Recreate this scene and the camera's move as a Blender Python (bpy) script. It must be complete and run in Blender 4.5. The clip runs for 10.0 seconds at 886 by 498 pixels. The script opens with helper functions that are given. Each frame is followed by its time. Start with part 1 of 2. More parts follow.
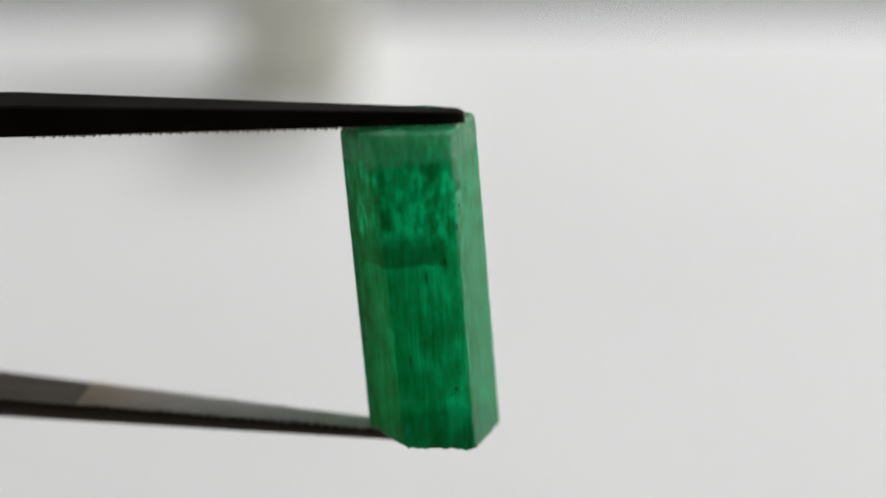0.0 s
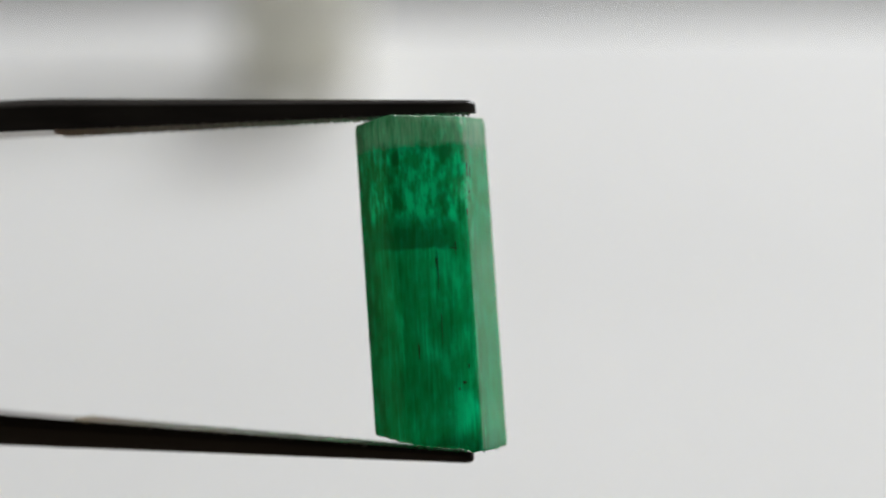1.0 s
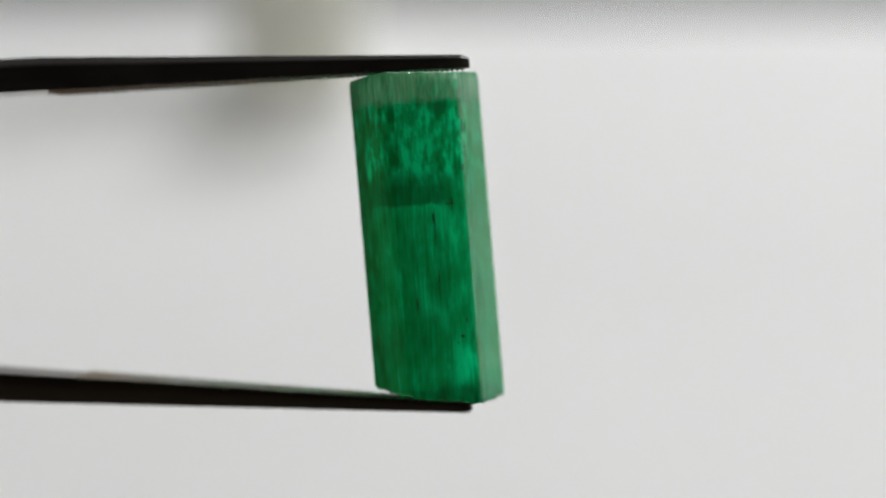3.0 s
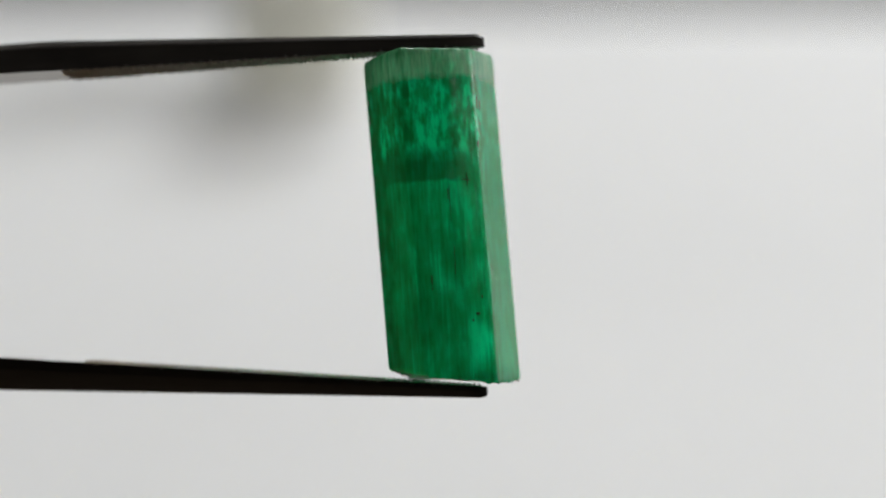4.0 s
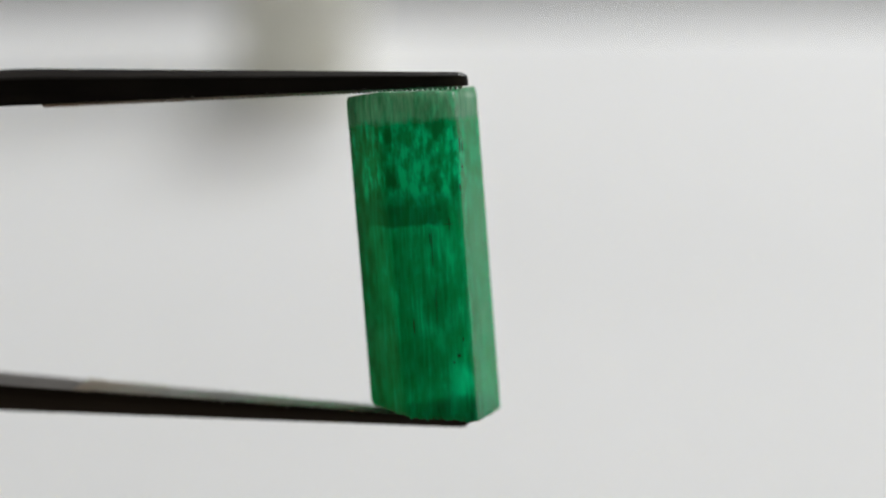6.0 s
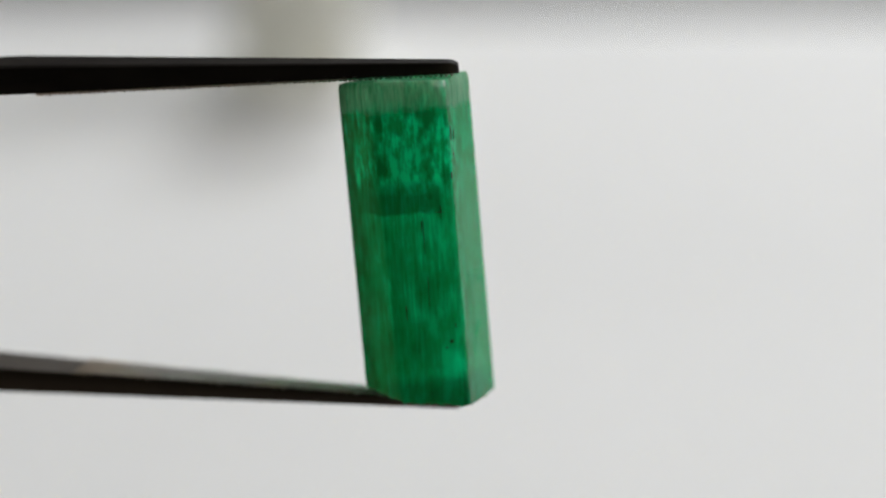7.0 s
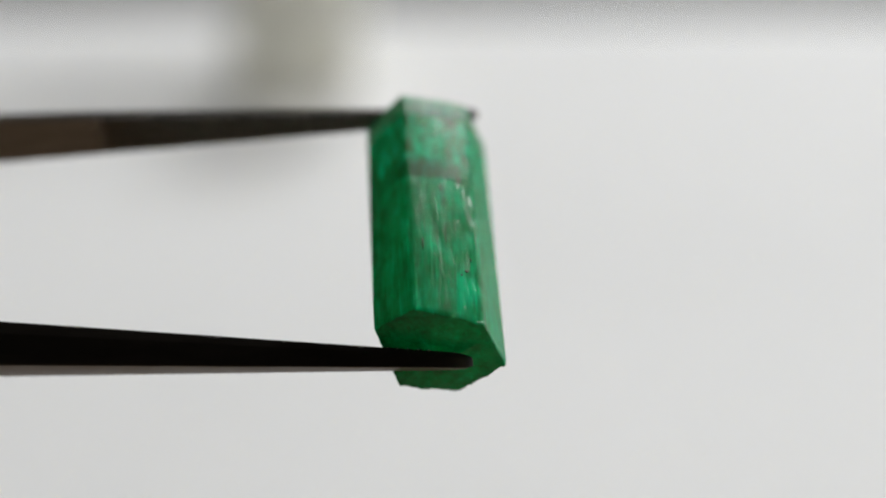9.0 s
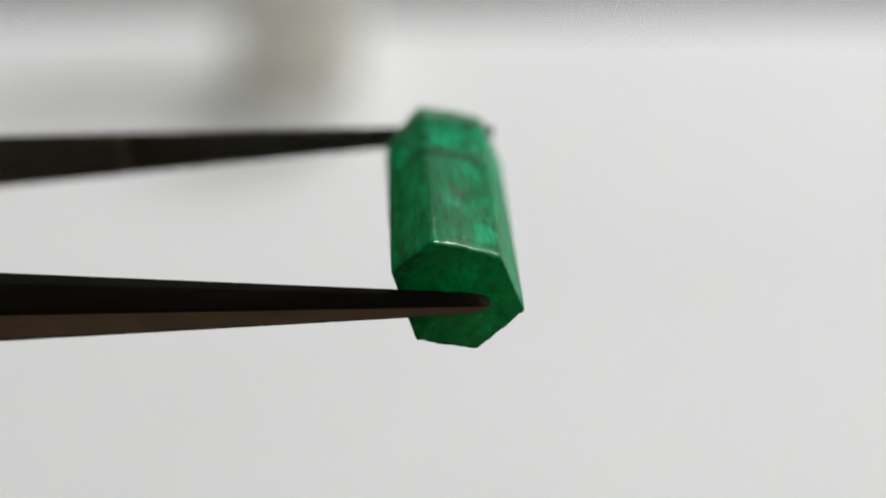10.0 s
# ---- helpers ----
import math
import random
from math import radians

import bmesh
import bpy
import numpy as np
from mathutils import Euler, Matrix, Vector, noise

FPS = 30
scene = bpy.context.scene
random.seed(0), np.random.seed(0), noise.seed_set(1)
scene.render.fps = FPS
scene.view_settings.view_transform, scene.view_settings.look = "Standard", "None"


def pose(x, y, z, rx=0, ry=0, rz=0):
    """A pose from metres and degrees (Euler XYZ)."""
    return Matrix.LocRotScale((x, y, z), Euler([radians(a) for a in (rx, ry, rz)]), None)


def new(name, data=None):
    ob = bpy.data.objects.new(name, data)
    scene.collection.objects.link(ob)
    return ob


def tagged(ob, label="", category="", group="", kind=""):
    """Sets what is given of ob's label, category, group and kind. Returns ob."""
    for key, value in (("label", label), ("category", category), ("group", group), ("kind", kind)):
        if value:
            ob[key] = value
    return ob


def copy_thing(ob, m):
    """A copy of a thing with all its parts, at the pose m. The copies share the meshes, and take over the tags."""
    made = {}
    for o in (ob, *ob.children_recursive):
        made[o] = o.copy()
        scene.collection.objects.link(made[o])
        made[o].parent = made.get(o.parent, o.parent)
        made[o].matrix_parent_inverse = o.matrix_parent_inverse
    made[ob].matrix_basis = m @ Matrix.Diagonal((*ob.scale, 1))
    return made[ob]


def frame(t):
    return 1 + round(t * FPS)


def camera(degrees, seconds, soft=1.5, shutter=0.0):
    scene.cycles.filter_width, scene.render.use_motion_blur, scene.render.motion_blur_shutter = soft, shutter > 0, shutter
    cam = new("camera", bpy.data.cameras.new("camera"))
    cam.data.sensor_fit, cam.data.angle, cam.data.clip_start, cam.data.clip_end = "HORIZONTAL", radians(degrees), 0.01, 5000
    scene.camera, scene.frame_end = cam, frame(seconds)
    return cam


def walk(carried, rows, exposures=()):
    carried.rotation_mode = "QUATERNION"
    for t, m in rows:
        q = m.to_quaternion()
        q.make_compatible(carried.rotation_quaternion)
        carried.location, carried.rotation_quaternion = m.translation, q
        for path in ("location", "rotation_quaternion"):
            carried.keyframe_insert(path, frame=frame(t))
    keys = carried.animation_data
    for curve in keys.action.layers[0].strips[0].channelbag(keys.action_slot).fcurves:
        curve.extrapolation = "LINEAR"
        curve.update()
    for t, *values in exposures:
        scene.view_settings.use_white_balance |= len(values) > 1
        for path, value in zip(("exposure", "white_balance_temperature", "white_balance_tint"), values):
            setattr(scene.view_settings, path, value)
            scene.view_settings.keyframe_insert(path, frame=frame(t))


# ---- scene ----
# ---- camera ----
EYE = Vector((0.0, -0.0737, 0.925))
cam = camera(27.995, 10.0, soft=2.1)
still = pose(EYE.x, EYE.y, EYE.z, 55.0, 0, 0)
walk(cam, [(0.0, still), (10.0, still)], exposures=[(0.0, 0.0), (10.0, 0.0)])
cam.data.dof.use_dof = True
cam.data.dof.focus_distance = 0.0875
cam.data.dof.aperture_fstop = 14.0

# poses of the held crystal and of the tweezers that grip it: seconds, metres, degrees
HELD = [
    (0.0, -0.00113, -0.00137, 0.87229, -16.45, -5.52, -5.68),
    (0.3, -0.00118, -0.00113, 0.87158, -15.38, -5.63, -5.82),
    (0.5, -0.00096, -0.00056, 0.87200, -21.31, -6.17, -5.28),
    (0.7, -0.00069, -0.00065, 0.87208, -27.35, -5.55, -3.01),
    (1.0, -0.00070, -0.00095, 0.87157, -37.48, -6.05, -3.20),
    (1.3, -0.00091, 0.00002, 0.87237, -41.44, -6.31, -2.50),
    (1.6, -0.00020, 0.00104, 0.87194, -48.43, -6.66, -2.06),
    (1.8, -0.00002, 0.00101, 0.87253, -54.56, -4.76, 0.13),
    (2.0, 0.00005, 0.00161, 0.87264, -53.54, -5.67, -0.62),
    (2.2, -0.00009, 0.00163, 0.87252, -53.07, -5.69, -0.34),
    (2.5, -0.00068, 0.00070, 0.87372, -42.34, -5.98, -1.43),
    (2.7, -0.00092, 0.00120, 0.87299, -37.21, -5.85, -1.75),
    (3.8, -0.00041, 0.00092, 0.87358, -31.32, -6.55, -3.10),
    (4.0, -0.00015, 0.00085, 0.87429, -39.34, -6.27, -1.75),
    (4.2, 0.00005, 0.00049, 0.87437, -44.96, -5.88, -1.27),
    (4.5, -0.00016, 0.00054, 0.87344, -43.79, -5.94, -1.71),
    (4.8, -0.00039, -0.00039, 0.87333, -38.69, -6.20, -2.60),
    (5.0, -0.00049, -0.00063, 0.87243, -35.02, -5.81, -2.84),
    (5.3, -0.00119, -0.00009, 0.87147, -24.55, -5.05, -3.03),
    (5.5, -0.00139, 0.00004, 0.87170, -21.84, -4.82, -3.41),
    (5.8, -0.00117, 0.00034, 0.87202, -26.61, -5.67, -3.60),
    (6.0, -0.00104, 0.00047, 0.87251, -29.33, -5.60, -3.01),
    (6.2, -0.00068, 0.00133, 0.87271, -36.75, -6.24, -2.57),
    (7.3, -0.00155, 0.00129, 0.87315, -20.40, -6.02, -4.50),
    (7.5, -0.00134, 0.00074, 0.87399, -19.03, -5.48, -3.84),
    (7.7, -0.00103, 0.00044, 0.87424, -23.42, -5.48, -3.03),
    (8.0, -0.00038, 0.00122, 0.87315, -33.65, -5.45, -1.61),
    (8.2, -0.00022, 0.00206, 0.87290, -46.71, -4.25, 0.42),
    (8.4, -0.00075, 0.00249, 0.87145, -56.25, -3.96, 0.65),
    (8.5, -0.00074, 0.00275, 0.87054, -61.58, -3.69, 0.48),
    (8.6, -0.00072, 0.00281, 0.87041, -65.22, -4.20, 0.13),
    (8.8, -0.00061, 0.00311, 0.87104, -76.67, -4.19, 0.62),
    (9.0, -0.00065, 0.00295, 0.87150, -81.85, -3.54, 1.42),
    (9.2, -0.00062, 0.00376, 0.87104, -82.91, -3.83, 1.69),
    (9.5, -0.00007, 0.00316, 0.87196, -83.69, -4.16, 1.42),
    (9.7, 0.00005, 0.00284, 0.87277, -87.80, -3.84, 1.81),
    (9.8, 0.00019, 0.00340, 0.87235, -89.99, -3.91, 1.65),
    (10.0, 0.00027, 0.00391, 0.87205, -97.83, -3.56, 1.95),
]

# ---- world and lights ----
world = bpy.data.worlds.new("world")
scene.world = world
world.use_nodes = True
sky = world.node_tree.nodes.new("ShaderNodeTexSky")
sky.sky_type = "NISHITA"
sky.sun_disc = False
sky.sun_elevation, sky.sun_rotation = radians(40), radians(180)
world.node_tree.links.new(sky.outputs[0], world.node_tree.nodes["Background"].inputs[0])
world.node_tree.nodes["Background"].inputs[1].default_value = 0.12


def area_lamp(name, m, wide, high, watts, colour):
    data = bpy.data.lights.new(name, "AREA")
    data.shape, data.size, data.size_y = "RECTANGLE", wide, high
    data.energy, data.color = watts, colour
    ob = new(name, data)
    ob.matrix_world = m
    return ob


WIN = (0.16, 1.20, 1.70, 2.80)  # x0, x1, z0, z1 of the window's opening in the far wall
FAR = 1.80
area_lamp("window_light", pose((WIN[0] + WIN[1]) / 2, FAR + 0.06, (WIN[2] + WIN[3]) / 2, 90, 0, 180),
          WIN[1] - WIN[0] - 0.08, WIN[3] - WIN[2] - 0.08, 41.0, (0.965, 0.985, 1.0))
# unseen side window, added to brighten the paper from the right
SIDE = (0.05, 1.35, 1.15, 2.15)  # y0, y1, z0, z1 of the window's opening in the side wall
EAST = 2.10
area_lamp("side_fill_light", pose(EAST + 0.06, (SIDE[0] + SIDE[1]) / 2, (SIDE[2] + SIDE[3]) / 2, 90, 0, 90),
          SIDE[1] - SIDE[0] - 0.08, SIDE[3] - SIDE[2] - 0.08, 74.0, (0.975, 0.985, 1.0))


# ---- materials ----
def material(name):
    m = bpy.data.materials.new(name)
    m.use_nodes = True
    nt = m.node_tree
    return m, nt, nt.nodes["Principled BSDF"]


def node(nt, kind, **values):
    n = nt.nodes.new(kind)
    for k, v in values.items():
        n.inputs[k.replace("_", " ")].default_value = v
    return n


def ramp(nt, source, stops):
    r = nt.nodes.new("ShaderNodeValToRGB")
    while len(r.color_ramp.elements) < len(stops):
        r.color_ramp.elements.new(0.5)
    for e, (p, c) in zip(r.color_ramp.elements, stops):
        e.position, e.color = p, (*c, 1)
    nt.links.new(source, r.inputs[0])
    return r.outputs[0]


def coords(nt, scale):
    c = nt.nodes.new("ShaderNodeTexCoord")
    m = node(nt, "ShaderNodeMapping", Scale=scale)
    nt.links.new(c.outputs["Object"], m.inputs[0])
    return m.outputs[0]


def noise_of(nt, scale, detail=4.0, rough=0.55):
    n = node(nt, "ShaderNodeTexNoise", Scale=1.0, Detail=detail, Roughness=rough)
    nt.links.new(coords(nt, scale), n.inputs["Vector"])
    return n.outputs["Fac"]


def bump(nt, source, strength, distance, shader):
    b = node(nt, "ShaderNodeBump", Strength=strength, Distance=distance)
    nt.links.new(source, b.inputs["Height"])
    nt.links.new(b.outputs[0], shader.inputs["Normal"])


def mathn(nt, op, a, b=None, c=None, clamp=False):
    n = nt.nodes.new("ShaderNodeMath")
    n.operation, n.use_clamp = op, clamp
    for i, v in enumerate((a, b, c)):
        if v is None:
            continue
        if isinstance(v, (int, float)):
            n.inputs[i].default_value = v
        else:
            nt.links.new(v, n.inputs[i])
    return n.outputs[0]


def mixed(nt, fac, a, b):
    n = nt.nodes.new("ShaderNodeMix")
    n.data_type = "RGBA"
    for s, v in ((n.inputs[0], fac), (n.inputs[6], a), (n.inputs[7], b)):
        if isinstance(v, (int, float)):
            s.default_value = v
        elif isinstance(v, tuple):
            s.default_value = (*v, 1)
        else:
            nt.links.new(v, s)
    return n.outputs[2]


def simple(name, c0, c1, scale, rough, metal=0.0, bump_d=0.0, coat=0.0):
    """A surface whose colour wanders between two tones, with fine relief."""
    m, nt, b = material(name)
    f = noise_of(nt, scale)
    nt.links.new(ramp(nt, f, [(0.3, c0), (0.7, c1)]), b.inputs["Base Color"])
    b.inputs["Roughness"].default_value, b.inputs["Metallic"].default_value = rough, metal
    b.inputs["Coat Weight"].default_value = coat
    if bump_d:
        bump(nt, noise_of(nt, tuple(7 * s for s in scale), 3.0), 0.5, bump_d, b)
    return m


U = 28e-6  # one unit of the crystal's and the tweezers' plans, in metres


def emerald(name, stops):
    m, nt, b = material(name)
    k = 1 / U
    long_ = noise_of(nt, (0.045 * k, 0.045 * k, 0.006 * k), 3.0)
    fine = noise_of(nt, (0.12 * k, 0.12 * k, 0.016 * k), 4.0, 0.62)
    cloud = noise_of(nt, (0.020 * k, 0.020 * k, 0.014 * k), 3.0, 0.55)
    blob = noise_of(nt, (0.055 * k, 0.055 * k, 0.030 * k), 3.0, 0.6)
    sep = nt.nodes.new("ShaderNodeSeparateXYZ")
    nt.links.new(coords(nt, (k, k, k)), sep.inputs[0])
    x, y, z = sep.outputs[0], sep.outputs[1], sep.outputs[2]
    tone = mathn(nt, "ADD", mathn(nt, "MULTIPLY", long_, 0.27), mathn(nt, "ADD", mathn(nt, "MULTIPLY", fine, 0.25), mathn(nt, "MULTIPLY", cloud, 0.30)))
    # clearer, mottled stone above the veil; milky growth lines below it
    above = mathn(nt, "MULTIPLY_ADD", z, 0.03, -3.0, clamp=True)
    tone = mathn(nt, "ADD", tone, mathn(nt, "MULTIPLY", mathn(nt, "MULTIPLY_ADD", blob, 1.0, -0.5), mathn(nt, "MULTIPLY_ADD", above, 0.50, 0.20)))
    # short upright flames of clear stone above the veil
    flame = noise_of(nt, (0.085 * k, 0.085 * k, 0.024 * k), 2.0, 0.5)
    tone = mathn(nt, "ADD", tone, mathn(nt, "MULTIPLY", mathn(nt, "MULTIPLY_ADD", flame, 1.0, -0.5), mathn(nt, "MULTIPLY", above, 0.65)))
    # thin bright and dark threads along the length
    thread = noise_of(nt, (0.20 * k, 0.20 * k, 0.0065 * k), 2.0, 0.55)
    tone = mathn(nt, "ADD", tone, mathn(nt, "MULTIPLY", mathn(nt, "MULTIPLY_ADD", thread, 7.0, -4.0, clamp=True), 0.085))
    tone = mathn(nt, "ADD", tone, mathn(nt, "MULTIPLY", mathn(nt, "MULTIPLY_ADD", thread, -7.0, 2.9, clamp=True), -0.075))
    # the clear core of the stone is brighter than its skin
    off = mathn(nt, "MULTIPLY", mathn(nt, "ADD", x, -38.0), 0.0125)
    tone = mathn(nt, "ADD", tone, mathn(nt, "MULTIPLY_ADD", mathn(nt, "MULTIPLY", off, off), -0.040, 0.112))
    # clear windows in the stone: middle and reach across and along
    for px, rx, pz, rz, much in ((58.0, 34.0, -225.0, 48.0, 0.10), (52.0, 26.0, 5.0, 70.0, 0.06), (48.0, 34.0, 160.0, 60.0, 0.06), (-10.0, 26.0, -150.0, 75.0, -0.05)):
        ex = mathn(nt, "MULTIPLY", mathn(nt, "ADD", x, -px), 1 / rx)
        ez = mathn(nt, "MULTIPLY", mathn(nt, "ADD", z, -pz), 1 / rz)
        spot = mathn(nt, "SUBTRACT", mathn(nt, "SUBTRACT", 1.0, mathn(nt, "MULTIPLY", ex, ex)), mathn(nt, "MULTIPLY", ez, ez), clamp=True)
        tone = mathn(nt, "ADD", tone, mathn(nt, "MULTIPLY", spot, much))
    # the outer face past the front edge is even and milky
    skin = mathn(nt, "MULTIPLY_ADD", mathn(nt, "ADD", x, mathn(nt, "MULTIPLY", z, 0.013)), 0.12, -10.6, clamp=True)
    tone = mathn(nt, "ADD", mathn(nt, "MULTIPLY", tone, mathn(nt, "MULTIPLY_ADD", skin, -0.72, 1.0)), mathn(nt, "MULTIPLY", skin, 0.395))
    green = ramp(nt, tone, stops)
    wob = noise_of(nt, (0.05 * k, 0.05 * k, 0.05 * k), 3.0)
    zw = mathn(nt, "ADD", z, mathn(nt, "MULTIPLY_ADD", wob, 26.0, -13.0))
    # the dark veil across the crystal: sharp below, fading upwards, ending before the front-right edge
    low = mathn(nt, "MULTIPLY_ADD", mathn(nt, "ADD", z, mathn(nt, "MULTIPLY", wob, 14.0)), 0.16, -11.6, clamp=True)
    high = mathn(nt, "MULTIPLY_ADD", zw, -0.030, 3.95, clamp=True)
    side = mathn(nt, "MULTIPLY", mathn(nt, "MULTIPLY_ADD", mathn(nt, "ADD", x, mathn(nt, "MULTIPLY_ADD", blob, 70.0, -35.0)), -0.026, 2.05, clamp=True), mathn(nt, "MULTIPLY_ADD", x, 0.022, 2.3, clamp=True))
    veil = mathn(nt, "MULTIPLY", mathn(nt, "MULTIPLY", low, high), mathn(nt, "MULTIPLY", side, mathn(nt, "MULTIPLY_ADD", y, -0.03, -1.4, clamp=True)))
    green = mixed(nt, mathn(nt, "MULTIPLY", veil, 0.74), green, (0.0, 0.06, 0.012))
    # the pale, cloudy growth zone at the upper end
    cap = mathn(nt, "MULTIPLY_ADD", zw, 0.11, -27.2, clamp=True)
    pale = ramp(nt, fine, [(0.35, (0.13, 0.32, 0.17)), (0.65, (0.40, 0.60, 0.42))])
    colour = mixed(nt, mathn(nt, "MULTIPLY", cap, mathn(nt, "MULTIPLY_ADD", cloud, 0.9, 0.2)), green, pale)
    out = nt.nodes["Material Output"]
    nt.nodes.remove(b)
    relief = node(nt, "ShaderNodeBump", Strength=0.20, Distance=1.0 * U)
    nt.links.new(noise_of(nt, (0.22 * k, 0.22 * k, 0.012 * k), 4.0, 0.65), relief.inputs["Height"])

    # light that passes a surface is tinted once on its way in and once on its way out
    clear = node(nt, "ShaderNodeGamma", Gamma=0.72)
    nt.links.new(colour, clear.inputs["Color"])

    def lobe(kind, **values):
        n = node(nt, kind, **values)
        if kind == "ShaderNodeBsdfDiffuse":
            nt.links.new(colour, n.inputs["Color"])
        elif kind != "ShaderNodeBsdfGlossy":
            nt.links.new(clear.outputs[0], n.inputs["Color"])
        nt.links.new(relief.outputs[0], n.inputs["Normal"])
        return n

    def blend(fac, a, c):
        n = nt.nodes.new("ShaderNodeMixShader")
        if isinstance(fac, float):
            n.inputs[0].default_value = fac
        else:
            nt.links.new(fac, n.inputs[0])
        nt.links.new(a.outputs[0], n.inputs[1])
        nt.links.new(c.outputs[0], n.inputs[2])
        return n

    cloudy = blend(0.62, lobe("ShaderNodeBsdfDiffuse"), lobe("ShaderNodeBsdfTranslucent"))
    inner = blend(0.36, cloudy, lobe("ShaderNodeBsdfRefraction", Roughness=0.35, IOR=1.25))
    gloss = lobe("ShaderNodeBsdfGlossy", Color=(1, 1, 1, 1))
    # polished growth steps beside matt, etched ones
    etched = noise_of(nt, (0.15 * k, 0.15 * k, 0.014 * k), 3.0, 0.6)
    etched = mathn(nt, "MULTIPLY_ADD", etched, 5.0, -2.2, clamp=True)
    worn = mathn(nt, "MULTIPLY_ADD", mathn(nt, "ADD", x, mathn(nt, "MULTIPLY", cloud, 60.0)), 0.02, -1.2, clamp=True)
    matt = mathn(nt, "MULTIPLY", mathn(nt, "MULTIPLY_ADD", zw, -0.02, 2.9, clamp=True), mathn(nt, "SUBTRACT", 1.0, worn))
    sheen = mathn(nt, "MULTIPLY_ADD", etched, 0.07, mathn(nt, "MULTIPLY_ADD", cap, 0.12, 0.035))
    nt.links.new(mathn(nt, "MULTIPLY_ADD", matt, 0.08, sheen), gloss.inputs["Roughness"])
    # short pits along the growth lines catch the light
    pits = noise_of(nt, (0.24 * k, 0.24 * k, 0.013 * k), 3.0, 0.6)
    pits = mathn(nt, "MULTIPLY", mathn(nt, "MULTIPLY_ADD", pits, -12.0, 6.4, clamp=True), mathn(nt, "MULTIPLY_ADD", worn, 0.75, 0.25))
    pitted = node(nt, "ShaderNodeBump", Strength=0.6, Distance=1.3 * U)
    nt.links.new(pits, pitted.inputs["Height"])
    nt.links.new(relief.outputs[0], pitted.inputs["Normal"])
    nt.links.new(pitted.outputs[0], gloss.inputs["Normal"])
    fresnel = node(nt, "ShaderNodeFresnel", IOR=1.45)
    # the finely ridged skin never turns mirror-like at a glancing view
    shine = mathn(nt, "MINIMUM", fresnel.outputs[0], 0.115)
    nt.links.new(blend(shine, inner, gloss).outputs[0], out.inputs["Surface"])
    return m


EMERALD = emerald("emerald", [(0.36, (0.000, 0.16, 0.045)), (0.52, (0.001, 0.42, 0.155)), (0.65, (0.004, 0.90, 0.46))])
# darker copy of the emerald: the broken end's shade is put into its colour
EMERALD_SHADED = emerald("emerald_shaded", [(0.40, (0.000, 0.07, 0.018)), (0.56, (0.000, 0.20, 0.055)), (0.74, (0.002, 0.50, 0.19))])
STEEL = simple("blackened_steel", (0.012, 0.010, 0.009), (0.024, 0.021, 0.018), (260, 900, 900), 0.30, 0.0, 0.00001)
STEEL.node_tree.nodes["Principled BSDF"].inputs["IOR"].default_value = 1.33
BARE_STEEL = simple("bare_steel", (0.21, 0.19, 0.165), (0.29, 0.265, 0.235), (260, 900, 900), 0.28, 1.0, 0.00001)
BRONZED = simple("browned_steel", (0.15, 0.118, 0.085), (0.23, 0.185, 0.138), (260, 900, 900), 0.36, 0.6, 0.00001)
KNURL, _nt, _b = material("knurled_steel")
_sep = _nt.nodes.new("ShaderNodeSeparateXYZ")
_nt.links.new(coords(_nt, (-1 / U, 1 / U, 1 / U)), _sep.inputs[0])
_tan = mathn(_nt, "MULTIPLY_ADD", mathn(_nt, "ADD", _sep.outputs[0], mathn(_nt, "MULTIPLY", noise_of(_nt, (900, 900, 900)), 160.0)), 0.007, -3.9, clamp=True)
_grey = ramp(_nt, noise_of(_nt, (2500, 2500, 2500)), [(0.3, (0.55, 0.54, 0.53)), (0.7, (0.85, 0.84, 0.82))])
_nt.links.new(mixed(_nt, _tan, _grey, (0.66, 0.58, 0.49)), _b.inputs["Base Color"])
_b.inputs["Roughness"].default_value, _b.inputs["Metallic"].default_value = 0.32, 0.6
DARK_PIT = simple("dark_inclusion", (0.0, 0.012, 0.006), (0.002, 0.03, 0.012), (9000, 9000, 9000), 0.5)
PAPER = simple("white_paper", (0.80, 0.80, 0.79), (0.84, 0.84, 0.83), (12, 12, 12), 0.75, 0.0, 0.00004)
GREY_CARD, _nt, _b = material("frosted_plastic")
_nt.links.new(ramp(_nt, noise_of(_nt, (60, 60, 60)), [(0.3, (0.72, 0.715, 0.67)), (0.7, (0.79, 0.785, 0.74))]), _b.inputs["Base Color"])
_b.inputs["Roughness"].default_value = 0.6
_thin = node(_nt, "ShaderNodeBsdfTranslucent", Color=(0.86, 0.85, 0.80, 1))
_mix = node(_nt, "ShaderNodeMixShader", Fac=0.6)
_nt.links.new(_b.outputs[0], _mix.inputs[1])
_nt.links.new(_thin.outputs[0], _mix.inputs[2])
_nt.links.new(_mix.outputs[0], _nt.nodes["Material Output"].inputs["Surface"])
MAT = simple("grey_mat", (0.19, 0.19, 0.185), (0.25, 0.25, 0.245), (25, 25, 25), 0.7, 0.0, 0.0001)
TABLE_WOOD = simple("brown_laminate", (0.17, 0.125, 0.085), (0.23, 0.17, 0.12), (9, 9, 9), 0.5, 0.0, 0.0001)
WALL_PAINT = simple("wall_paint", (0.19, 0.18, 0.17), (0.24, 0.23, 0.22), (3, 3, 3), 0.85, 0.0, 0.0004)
# near-black, so steel and stone find nothing bright to reflect on these sides
DARK_WALL = simple("dark_unseen_wall", (0.022, 0.019, 0.017), (0.032, 0.028, 0.025), (3, 3, 3), 0.85, 0.0, 0.0004)
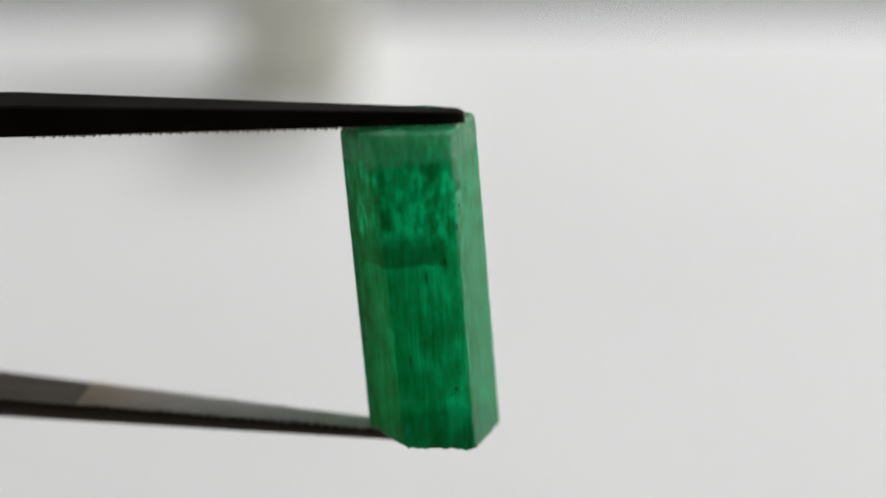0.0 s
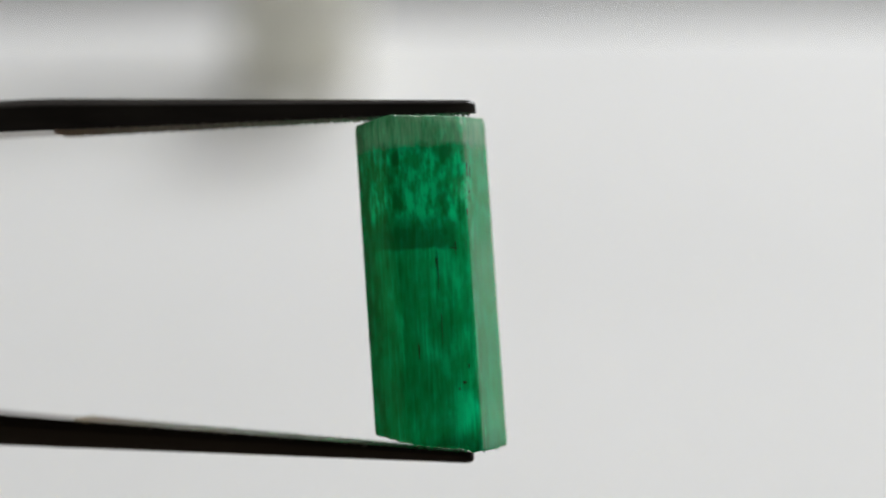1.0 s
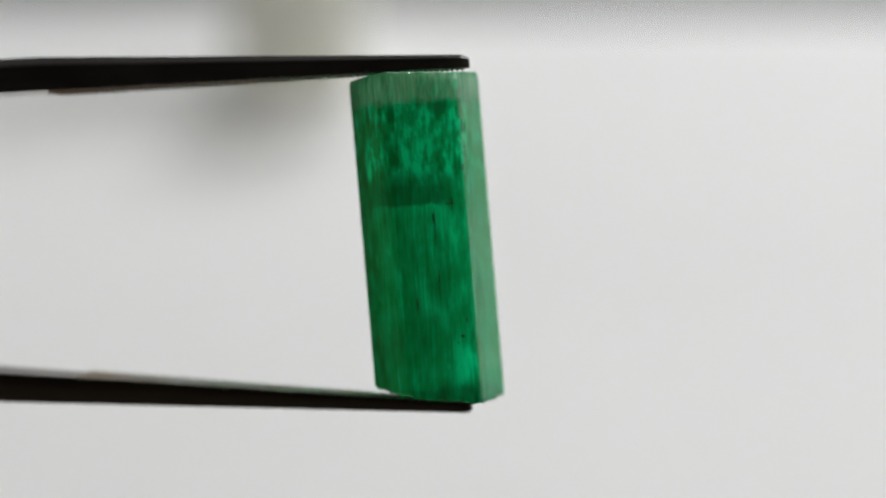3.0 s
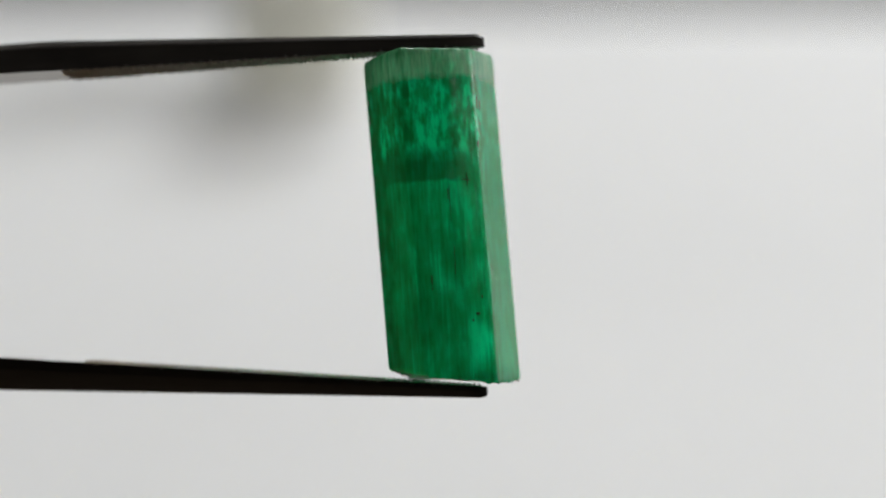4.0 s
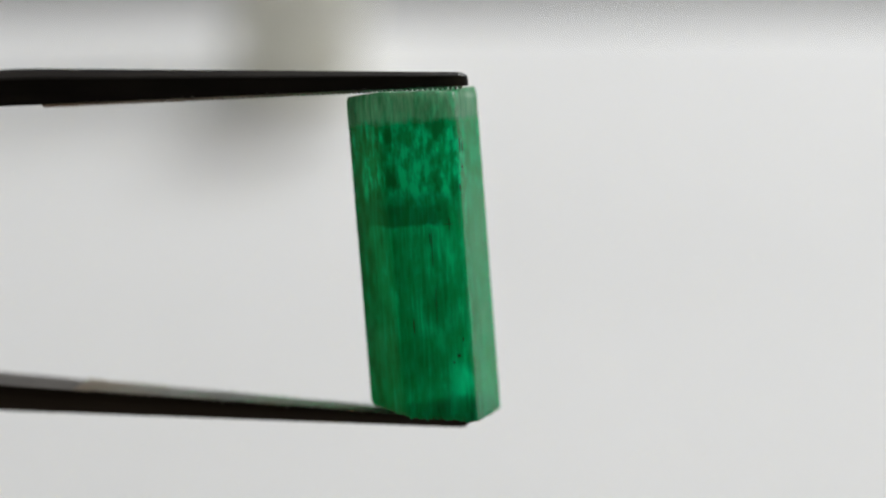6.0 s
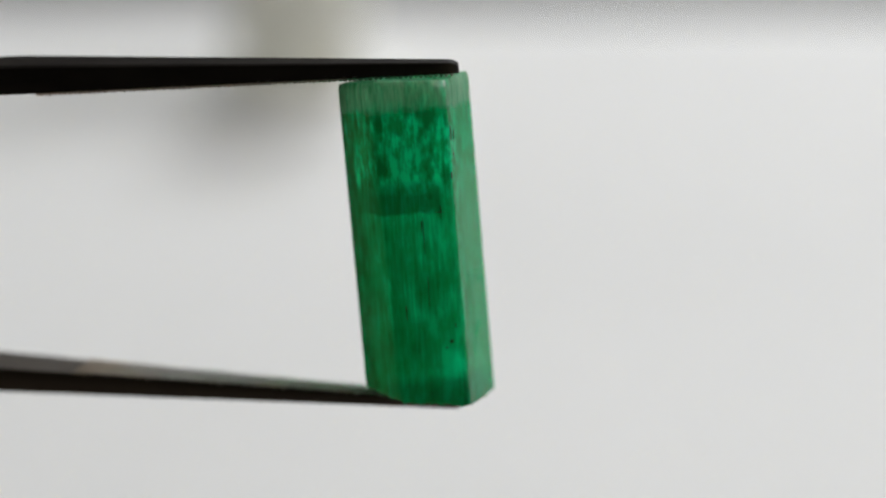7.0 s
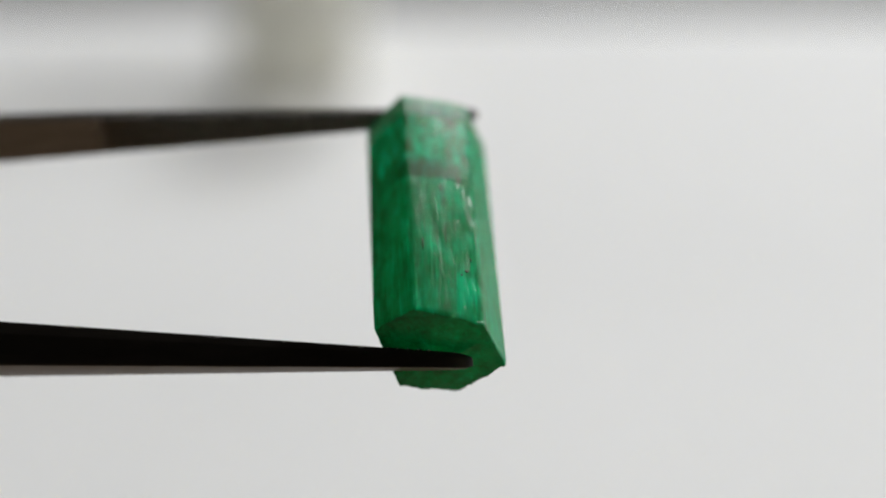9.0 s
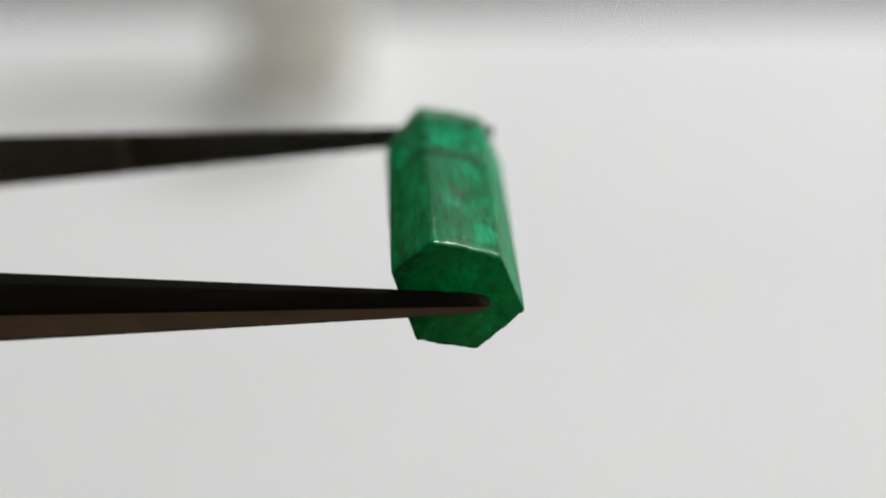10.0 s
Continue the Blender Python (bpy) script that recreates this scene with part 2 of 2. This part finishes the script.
DARK_CEILING = simple("dark_unseen_ceiling", (0.03, 0.027, 0.025), (0.045, 0.04, 0.038), (3, 3, 3), 0.9, 0.0, 0.0004)
FLOOR_WOOD = simple("floor_wood", (0.06, 0.04, 0.026), (0.10, 0.07, 0.045), (2, 18, 18), 0.5, 0.0, 0.0002)
FRAME_PAINT = simple("frame_paint", (0.72, 0.72, 0.70), (0.80, 0.80, 0.78), (9, 9, 9), 0.5)
GLASS, _nt, _b = material("window_glass")
_b.inputs["Transmission Weight"].default_value, _b.inputs["Roughness"].default_value = 1.0, 0.0


# ---- mesh helpers ----
def part(name, bm, mat, parent=None, label="", smooth=False):
    me = bpy.data.meshes.new(name)
    bm.normal_update()
    bm.to_mesh(me)
    bm.free()
    me.materials.append(mat)
    if smooth:
        me.polygons.foreach_set("use_smooth", [True] * len(me.polygons))
    ob = new(name, me)
    ob.parent = parent
    return tagged(ob, label) if label else ob


def box(x0, x1, y0, y1, z0, z1, bevel=0.0, bm=None):
    bm = bm or bmesh.new()
    made = bmesh.ops.create_cube(bm, size=1.0, matrix=Matrix.LocRotScale(((x0 + x1) / 2, (y0 + y1) / 2, (z0 + z1) / 2), None, (x1 - x0, y1 - y0, z1 - z0)))
    if bevel:
        edges = list({e for v in made["verts"] for e in v.link_edges})
        bmesh.ops.bevel(bm, geom=edges, offset=bevel, segments=3, affect="EDGES", profile=0.5)
    return bm


def thing(name, label, category, at=(0, 0, 0), group="", kind=""):
    ob = new(name)
    ob.location = at
    return tagged(ob, label, category, group, kind)


# ---- room ----
# added room shell, out of view; west, south and ceiling darkened for black reflections
X0, X1, Y0, Y1, TOP = -1.9, EAST, -2.0, FAR, 3.10
tagged(part("floor", box(X0, X1, Y0, Y1, -0.1, 0.0), FLOOR_WOOD), "dark wooden floor of the room", "floor", kind="structure")
tagged(part("ceiling", box(X0, X1, Y0, Y1, TOP, TOP + 0.1), DARK_CEILING), "unseen ceiling, kept dark so the steel reflects black", "ceiling", kind="structure")
tagged(part("wall_west", box(X0 - 0.12, X0, Y0, Y1, 0, TOP), DARK_WALL), "unseen side wall, kept dark for the reflections", "wall", kind="structure")
east = bmesh.new()
box(X1, X1 + 0.16, Y0, SIDE[0], 0, TOP, bm=east)
box(X1, X1 + 0.16, SIDE[1], Y1, 0, TOP, bm=east)
box(X1, X1 + 0.16, SIDE[0], SIDE[1], 0, SIDE[2], bm=east)
box(X1, X1 + 0.16, SIDE[0], SIDE[1], SIDE[3], TOP, bm=east)
tagged(part("wall_east", east, WALL_PAINT), "grey-brown painted side wall with an added window", "wall", kind="structure")
tagged(part("wall_south", box(X0 - 0.12, X1 + 0.12, Y0 - 0.12, Y0, 0, TOP), DARK_WALL), "unseen wall behind the viewer, kept dark for the reflections", "wall", kind="structure")
far = bmesh.new()
box(X0 - 0.12, WIN[0], Y1, Y1 + 0.16, 0, TOP, bm=far)
box(WIN[1], X1 + 0.12, Y1, Y1 + 0.16, 0, TOP, bm=far)
box(WIN[0], WIN[1], Y1, Y1 + 0.16, 0, WIN[2], bm=far)
box(WIN[0], WIN[1], Y1, Y1 + 0.16, WIN[3], TOP, bm=far)
tagged(part("wall_north", far, WALL_PAINT), "grey-brown painted wall with a high window", "wall", kind="structure")



def window_unit(name, wide, high, m, label):
    """A glazed frame in its own space: x across, z up, y through the wall."""
    ob = thing(name, label, "window", kind="structure")
    ob.matrix_world = m
    fr = bmesh.new()
    for z0, z1 in ((0, 0.035), (high - 0.035, high)):
        box(0, wide, 0.09, 0.14, z0, z1, 0.004, fr)
    for x0, x1 in ((0, 0.035), (wide - 0.035, wide)):
        box(x0, x1, 0.09, 0.14, 0.0352, high - 0.0352, 0.004, fr)
    part("window_frame", fr, FRAME_PAINT, ob)
    pane = part("pane", box(0.035, wide - 0.035, 0.112, 0.118, 0.035, high - 0.035), GLASS, ob, "clear glass pane")
    pane.visible_shadow = False


window_unit("window_1", WIN[1] - WIN[0], WIN[3] - WIN[2], pose(WIN[0], FAR, WIN[2]), "high white-framed window letting in daylight")
window_unit("window_2", SIDE[1] - SIDE[0], SIDE[3] - SIDE[2], pose(EAST, SIDE[1], SIDE[2], 0, 0, -90), "unseen white-framed window, added in the side wall for light from the right")

# ---- table and what lies on it ----
TABLE = 0.75
table = thing("table", "brown laminate table under a white sheet", "table", (0.05, 0.25, 0))
part("tabletop", box(-0.75, 0.75, -0.5, 0.6, TABLE - 0.034, TABLE - 0.004, 0.004), TABLE_WOOD, table)
for sx in (-0.69, 0.69):
    for sy in (-0.44, 0.54):
        part("leg", box(sx - 0.03, sx + 0.03, sy - 0.03, sy + 0.03, 0, TABLE - 0.0342, 0.004), TABLE_WOOD, table)


def paper_sheet(at):
    bm = bmesh.new()
    bmesh.ops.create_grid(bm, x_segments=60, y_segments=44, size=0.1485)
    for v in bm.verts:
        v.co.y *= 0.7071
        v.co.z = 0.0006 * (noise.noise(Vector((v.co.x * 4, v.co.y * 4, 3))) + 0.6)
    bmesh.ops.solidify(bm, geom=bm.faces[:], thickness=0.0005)
    low = min(v.co.z for v in bm.verts)
    for v in bm.verts:
        v.co.z -= low
    ob = part("paper_sheet", bm, PAPER, smooth=True)
    ob.location = (*at, TABLE - 0.0029)
    return tagged(ob, "plain white paper sheet lying on the brown table", "paper", group="paper sheets")


paper_sheet((0.02, 0.1615))
# second sheet out of view, added as a white reflector for the crystal's right face
paper_sheet((0.3205, 0.1120))
# added grey mat: stands in for the light falling off behind the paper
mat = part("darkening_mat", box(-0.30, 0.56, 0.0900, 0.62, TABLE - 0.0039, TABLE - 0.0030, 0.0003), MAT)
tagged(mat, "grey mat under the white paper, added to darken the far background", "mat")

card = thing("plastic_box", "small pale grey frosted plastic box on the white paper", "box", (-0.0287, 0.238, TABLE - 0.0013))
part("body", box(-0.0126, 0.0126, -0.008, 0.008, 0, 0.018, 0.002), GREY_CARD, card)
part("lid", box(-0.013, 0.013, -0.0084, 0.0084, 0.0182, 0.025, 0.002), GREY_CARD, card)

HANG = 2.45  # height of the lamps' canopies
GLOW, _nt, _b = material("warm_shade")
_b.inputs["Base Color"].default_value = (0.8, 0.7, 0.5, 1)
_b.inputs["Emission Color"].default_value = (1.0, 0.80, 0.33, 1)
_b.inputs["Emission Strength"].default_value = 24.0
lamp = thing("ceiling_lamp", "round ceiling lamp with a warm glowing shade on a rod", "lamp", (0.425, 0.285, HANG), "ceiling lamps")
bm = bmesh.new()
bmesh.ops.create_cone(bm, cap_ends=True, segments=40, radius1=0.06, radius2=0.06, depth=0.03, matrix=Matrix.Translation((0, 0, -0.015)))
part("base", bm, FRAME_PAINT, lamp)
bm = bmesh.new()
bmesh.ops.create_cone(bm, cap_ends=True, segments=16, radius1=0.008, radius2=0.008, depth=TOP - HANG, matrix=Matrix.Translation((0, 0, (TOP - HANG) / 2)))
part("rod", bm, FRAME_PAINT, lamp)
bm = bmesh.new()
bmesh.ops.create_uvsphere(bm, u_segments=40, v_segments=20, radius=0.042, matrix=Matrix.Translation((0, 0, -0.070)) @ Matrix.Diagonal((1, 1, 0.9, 1)))
part("shade", bm, GLOW, lamp, "glowing opal shade", smooth=True)
copy_thing(lamp, pose(0.44, -0.96, HANG))


# ---- the emerald crystal ----
LOW = [(-105, -49.5, -256), (-29, -115, -274), (90, -82, -292), (126, 29, -290), (37, 113, -269), (-70, 81, -278)]
HIGH = [(-118, -43, 300), (-43, -131, 306), (82, -96, 300), (117, 15.5, 306), (28, 97, 304), (-77, 82, 303)]


def rim(corners, n, soft):
    """n points round a six-sided outline with its corners rounded off."""
    pts = [Vector(c) for c in corners]
    raw = []
    for i in range(6):
        a, b = pts[i], pts[(i + 1) % 6]
        raw += [a.lerp(b, j / n) for j in range(n)]
    out = []
    for i in range(len(raw)):
        acc = Vector((0, 0, 0))
        for d in range(-soft, soft + 1):
            acc += raw[(i + d) % len(raw)]
        out.append(acc / (2 * soft + 1))
    return out


def crystal():
    ob = thing("emerald_crystal", "rough green hexagonal emerald crystal with pale frosted end, in tweezers", "crystal")
    n, rows, rings = 52, 170, 26
    low, high = rim(LOW, n, 2), rim(HIGH, n, 4)
    m = len(low)
    verts, faces = [], []
    cl = sum(low, Vector()) / m
    ch = sum(high, Vector()) / m

    def relief(i, s, p, out):
        """How far the surface stands out: growth lines along the length, pits and chipped edges."""
        a = i / n
        calm = 1.0 if 1.0 < a < 2.0 else 0.45
        d = 0.5 * noise.noise(Vector((a * 5.0, p.z * 0.006, 1.0))) + 0.22 * noise.noise(Vector((a * 17.0, p.z * 0.012, 5.0)))
        d += 0.12 * noise.noise(Vector((a * 46.0, p.z * 0.03, 9.0)))
        d *= calm
        for corner, reach, depth, top in ((1.93, 0.36, 1.7, 230), (1.0, 0.10, 1.4, 230), (1.45, 0.3, 0.9, 60), (0.0, 0.06, 3.0, 300), (3.0, 0.06, 3.0, 300)):
            near = max(0.0, 1 - abs(a - corner) / reach)
            if near and p.z < top and not 2.02 < a < 2.9:
                q = noise.noise(Vector((a * 36.0, p.z * 0.018, 21.0 + corner)))
                d -= depth * near * max(0.0, q - 0.12) * 1.8
        if 1.0 <= a < 1.55:
            d -= 3.5 * (1 - (a - 1.0) / 0.55) ** 2  # the front face bends gently towards its left edge
        elif 0.75 < a < 1.0:
            d -= 3.5 * ((a - 0.75) / 0.25) ** 2
        edge, reach = (s * 590, 9) if s < 0.5 else ((1 - s) * 590, 15)
        if edge < reach:
            d -= (reach - edge) ** 2 / reach * 0.30 * (0.9 + 0.6 * noise.noise(Vector((a * 6.0, s * 0.2, 31.0))))
        return d

    for r in range(rows + 1):
        s = r / rows
        s = s + 0.06 * math.sin(2 * math.pi * s) * -0.5
        for i in range(m):
            p = low[i].lerp(high[i], s)
            prev, nxt = low[(i - 1) % m].lerp(high[(i - 1) % m], s), low[(i + 1) % m].lerp(high[(i + 1) % m], s)
            t = nxt - prev
            out = Vector((t.y, -t.x, 0)).normalized()
            z = p.z + (5.0 * noise.noise(Vector((p.x * 0.06, p.y * 0.06, 40))) + 2.5 * noise.noise(Vector((p.x * 0.17, p.y * 0.17, 44)))) * (1 - s) ** 9 + 0.8 * noise.noise(Vector((p.x * 0.05, p.y * 0.05, 48))) * s ** 9
            q = p + out * relief(i, s, p, out)
            verts.append((q.x * U, q.y * U, z * U))
    for r in range(rows):
        for i in range(m):
            a, b = r * m + i, r * m + (i + 1) % m
            faces.append((a, b, b + m, a + m))

    def end(first, centre, up, smooth_rim):
        """The broken face that closes an end, in rings towards its middle."""
        ring = list(range(first, first + m))
        base = [Vector(verts[v]) / U for v in ring]
        for k in range(1, rings):
            f = (k / rings) ** 0.8 if k > 1 else 0.012
            fresh = []
            for i in range(m):
                p = base[i].lerp(centre, f)
                rough = min(1.0, f * 6)
                p.z = smooth_rim[i].z * (1 - f) + centre.z * f + (base[i].z - smooth_rim[i].z) * (1 - f) ** 14
                p.z += rough * up * (3.0 * noise.noise(Vector((p.x * 0.022, p.y * 0.022, 60 + up))) + 1.4 * noise.noise(Vector((p.x * 0.08, p.y * 0.08, 70))) + 0.5 * noise.noise(Vector((p.x * 0.25, p.y * 0.25, 75))))
                fresh.append(len(verts))
                verts.append(tuple(p * U))
            for i in range(m):
                quad = (ring[i], ring[(i + 1) % m], fresh[(i + 1) % m], fresh[i])
                faces.append(quad if up > 0 else quad[::-1])
            ring = fresh
        verts.append(tuple(centre * U))
        for i in range(m):
            tri = (ring[i], ring[(i + 1) % m], len(verts) - 1)
            faces.append(tri if up > 0 else tri[::-1])

    sides = len(faces)
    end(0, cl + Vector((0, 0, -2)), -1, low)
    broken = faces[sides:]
    end(rows * m, ch, 1, high)
    others = faces[:sides] + faces[sides + len(broken):]
    whole = bpy.data.meshes.new("whole")
    whole.from_pydata(verts, [], faces)
    normals = [v.normal.copy() for v in whole.vertices]
    bpy.data.meshes.remove(whole)

    def piece(name, chosen, label="", mat=EMERALD):
        used = sorted({v for f in chosen for v in f})
        index = {v: k for k, v in enumerate(used)}
        me = bpy.data.meshes.new(name)
        me.from_pydata([verts[v] for v in used], [], [tuple(index[v] for v in f) for f in chosen])
        me.materials.append(mat)
        me.polygons.foreach_set("use_smooth", [True] * len(me.polygons))
        me.normals_split_custom_set_from_vertices([normals[v] for v in used])
        child = new(name, me)
        child.parent = ob
        return tagged(child, label) if label else child

    cut = 239 * U
    top = [f for f in others if min(verts[v][2] for v in f) > cut]
    rest = [f for f in others if min(verts[v][2] for v in f) <= cut]
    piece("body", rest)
    piece("broken_end", broken, "broken lower end, its shade put into a deeper green", EMERALD_SHADED)
    piece("frosted_end", top, "pale cloudy upper end")

    # dark slits and specks that reach the surface: place round the outline, height, half width, half height
    for a, z, hw, hh in ((2.10, 207, 1.6, 15), (2.21, 203, 1.3, 11), (2.14, 168, 1.5, 3), (2.03, 132, 1.2, 8), (1.81, 68, 1.0, 15), (1.80, 67, 10.0, 1.1), (1.55, 26, 0.8, 40), (1.55, -75, 0.7, 34),
                         (1.81, -170, 4.0, 3.0), (1.74, -182, 2.0, 2.0), (1.9, -140, 1.2, 5), (1.52, 40, 1.0, 12), (1.2, -120, 1.1, 16)):
        i = int(a * n)
        s = (z + 290) / 592
        p = low[i].lerp(high[i], s)
        t = (low[(i + 3) % m].lerp(high[(i + 3) % m], s) - low[i - 3].lerp(high[i - 3], s)).normalized()
        out = Vector((t.y, -t.x, 0)).normalized()
        bm = bmesh.new()
        ring = []
        for lift, grow in ((-1.5, 1.0), (0.9, 0.8)):
            ring.append([bm.verts.new(tuple((p + out * lift + t * (hw * grow * math.cos(q) * (1 + 0.3 * math.sin(3 * q))) + Vector((0, 0, hh * grow * math.sin(q)))) * U))
                         for q in (k * math.pi / 5 for k in range(10))])
        for k in range(10):
            bm.faces.new((ring[0][k], ring[0][(k + 1) % 10], ring[1][(k + 1) % 10], ring[1][k]))
        bm.faces.new(ring[1])
        bmesh.ops.recalc_face_normals(bm, faces=bm.faces[:])
        part("inclusion", bm, DARK_PIT, ob, "dark inclusion")
    return ob


# ---- the tweezers ----
def jaw_z(up, u):
    """Height of an arm's inner face, u units back from the crystal's axis."""
    return 311.0 + 0.015 * (u - 100) if up > 0 else -276.5 + 0.126 * (u - 100)


def jaw_y(up, u):
    return (-57.0 - 0.004 * (u - 100)) if up > 0 else (0.5 - 0.008 * (u - 100))


def jaw_w(up, u):
    return min(35 + 0.086 * u if up > 0 else 41 + 0.103 * u, 300)


def jaw_h(up, u):
    return min(29 + 0.052 * u, 65) if up > 0 else min(23 + 0.045 * u, 62)


# outline of an arm across its length: flat inner face, front edge, ground slope, ridge, outer face, back edge
SECTION = {1: [(-0.5, 0.0), (-0.30, 0.72), (-0.25, 0.79), (0.12, 1.02), (0.18, 1.02), (0.24, 0.98), (0.44, 0.62), (0.5, 0.5), (0.5, 0.0)],
           -1: [(-0.5, 0.0), (-0.425, 0.33), (-0.41, 0.38), (-0.12, 0.98), (-0.09, 1.0), (-0.05, 0.99), (0.47, 0.42), (0.56, 0.27), (0.5, 0.0)]}


def arm(parent, up, tip):
    stations = [-tip + 46 * (k / 9) ** 1.6 for k in range(10)] + [-tip + 60 + 38 * k for k in range(29)]
    stations += [1200 + 160 * k for k in range(27)]
    bm = bmesh.new()
    loops = []
    for u in stations:
        near = min((u + tip) / 46, 1.0)
        nose = 0.22 + 0.78 * math.sqrt(max(0.0, 1 - (1 - near) ** 2))
        w, h = jaw_w(up, u) * nose, jaw_h(up, u) * (0.5 + 0.5 * min(1.0, nose * 1.3))
        loops.append([bm.verts.new((-u * U, (jaw_y(up, u) + a * w) * U, (jaw_z(up, u) + up * b * h) * U)) for a, b in SECTION[up]])
    for p, q in zip(loops, loops[1:]):
        for i in range(len(p)):
            j = (i + 1) % len(p)
            face = bm.faces.new((p[i], p[j], q[j], q[i]))
            face.material_index = 1 if j == 0 and p[0].co.x < -620 * U else 0  # the inner face is bare metal behind the knurling
            if up < 0 and i == 5:
                face.material_index = 2  # the ground back slope is browned
    bm.faces.new(loops[0])
    bm.faces.new(loops[-1])
    bmesh.ops.recalc_face_normals(bm, faces=bm.faces[:])
    for e in bm.edges:
        if len(e.link_faces) == 2 and e.calc_face_angle() > 0.25:
            e.smooth = False
    ob = part("arm", bm, STEEL, parent, smooth=True)
    ob.data.materials.append(BARE_STEEL)
    ob.data.materials.append(BRONZED)
    # diamond knurling on the inner face, near the tip
    verts, faces = [], []
    du, dv, tall = 18.0, 13.0, 9.0
    for r in range(int((650 + tip) / (du / 2))):
        u = -tip + 14 + r * du / 2
        w = jaw_w(up, u) * 0.5 * min(1.0, 0.3 + 0.7 * (u + tip) / 40) - 1.0
        for c in range(-9, 10):
            v = (c + (0.5 if r % 2 else 0.0)) * dv
            if abs(v) > w:
                continue
            lo, hi = max(v - dv * 0.39, -w - 0.6), min(v + dv * 0.39, w + 0.6)
            k = len(verts)
            z = jaw_z(up, u) + up * 2.6
            y = jaw_y(up, u)
            for a, b, c2 in ((u - du * 0.39, v, 0), (u, lo, 0), (u + du * 0.39, v, 0), (u, hi, 0), (u, (lo + hi) / 2, tall)):
                verts.append((-a * U, (y + b) * U, (z - up * c2) * U))
            faces += [(k, k + 1, k + 4), (k + 1, k + 2, k + 4), (k + 2, k + 3, k + 4), (k + 3, k, k + 4)]
    me = bpy.data.meshes.new("knurling")
    me.from_pydata(verts, [], faces)
    me.materials.append(KNURL)
    kn = new("knurling", me)
    kn.parent = ob
    tagged(kn, "diamond-knurled gripping face", kind="stuff")
    return ob


def tweezers():
    ob = thing("tweezers", "dark steel gem tweezers with knurled tips, holding the crystal", "tweezers")
    arm(ob, 1, 106)
    arm(ob, -1, 66)
    u0, u1 = 5080, 5400
    zc = (jaw_z(1, 5240) + jaw_z(-1, 5240)) / 2
    part("rear_joint", box(-u1 * U, -u0 * U, (jaw_y(1, 5240) - 150) * U, (jaw_y(-1, 5240) + 150) * U, (zc - 70) * U, (zc + 70) * U, 12 * U), STEEL, ob)
    return ob


CRYSTAL = crystal()
TWEEZERS = tweezers()


def motions():
    rows = [(t, pose(x, y, z, a, b, c)) for t, x, y, z, a, b, c in HELD]
    walk(CRYSTAL, rows)
    walk(TWEEZERS, rows)


motions()
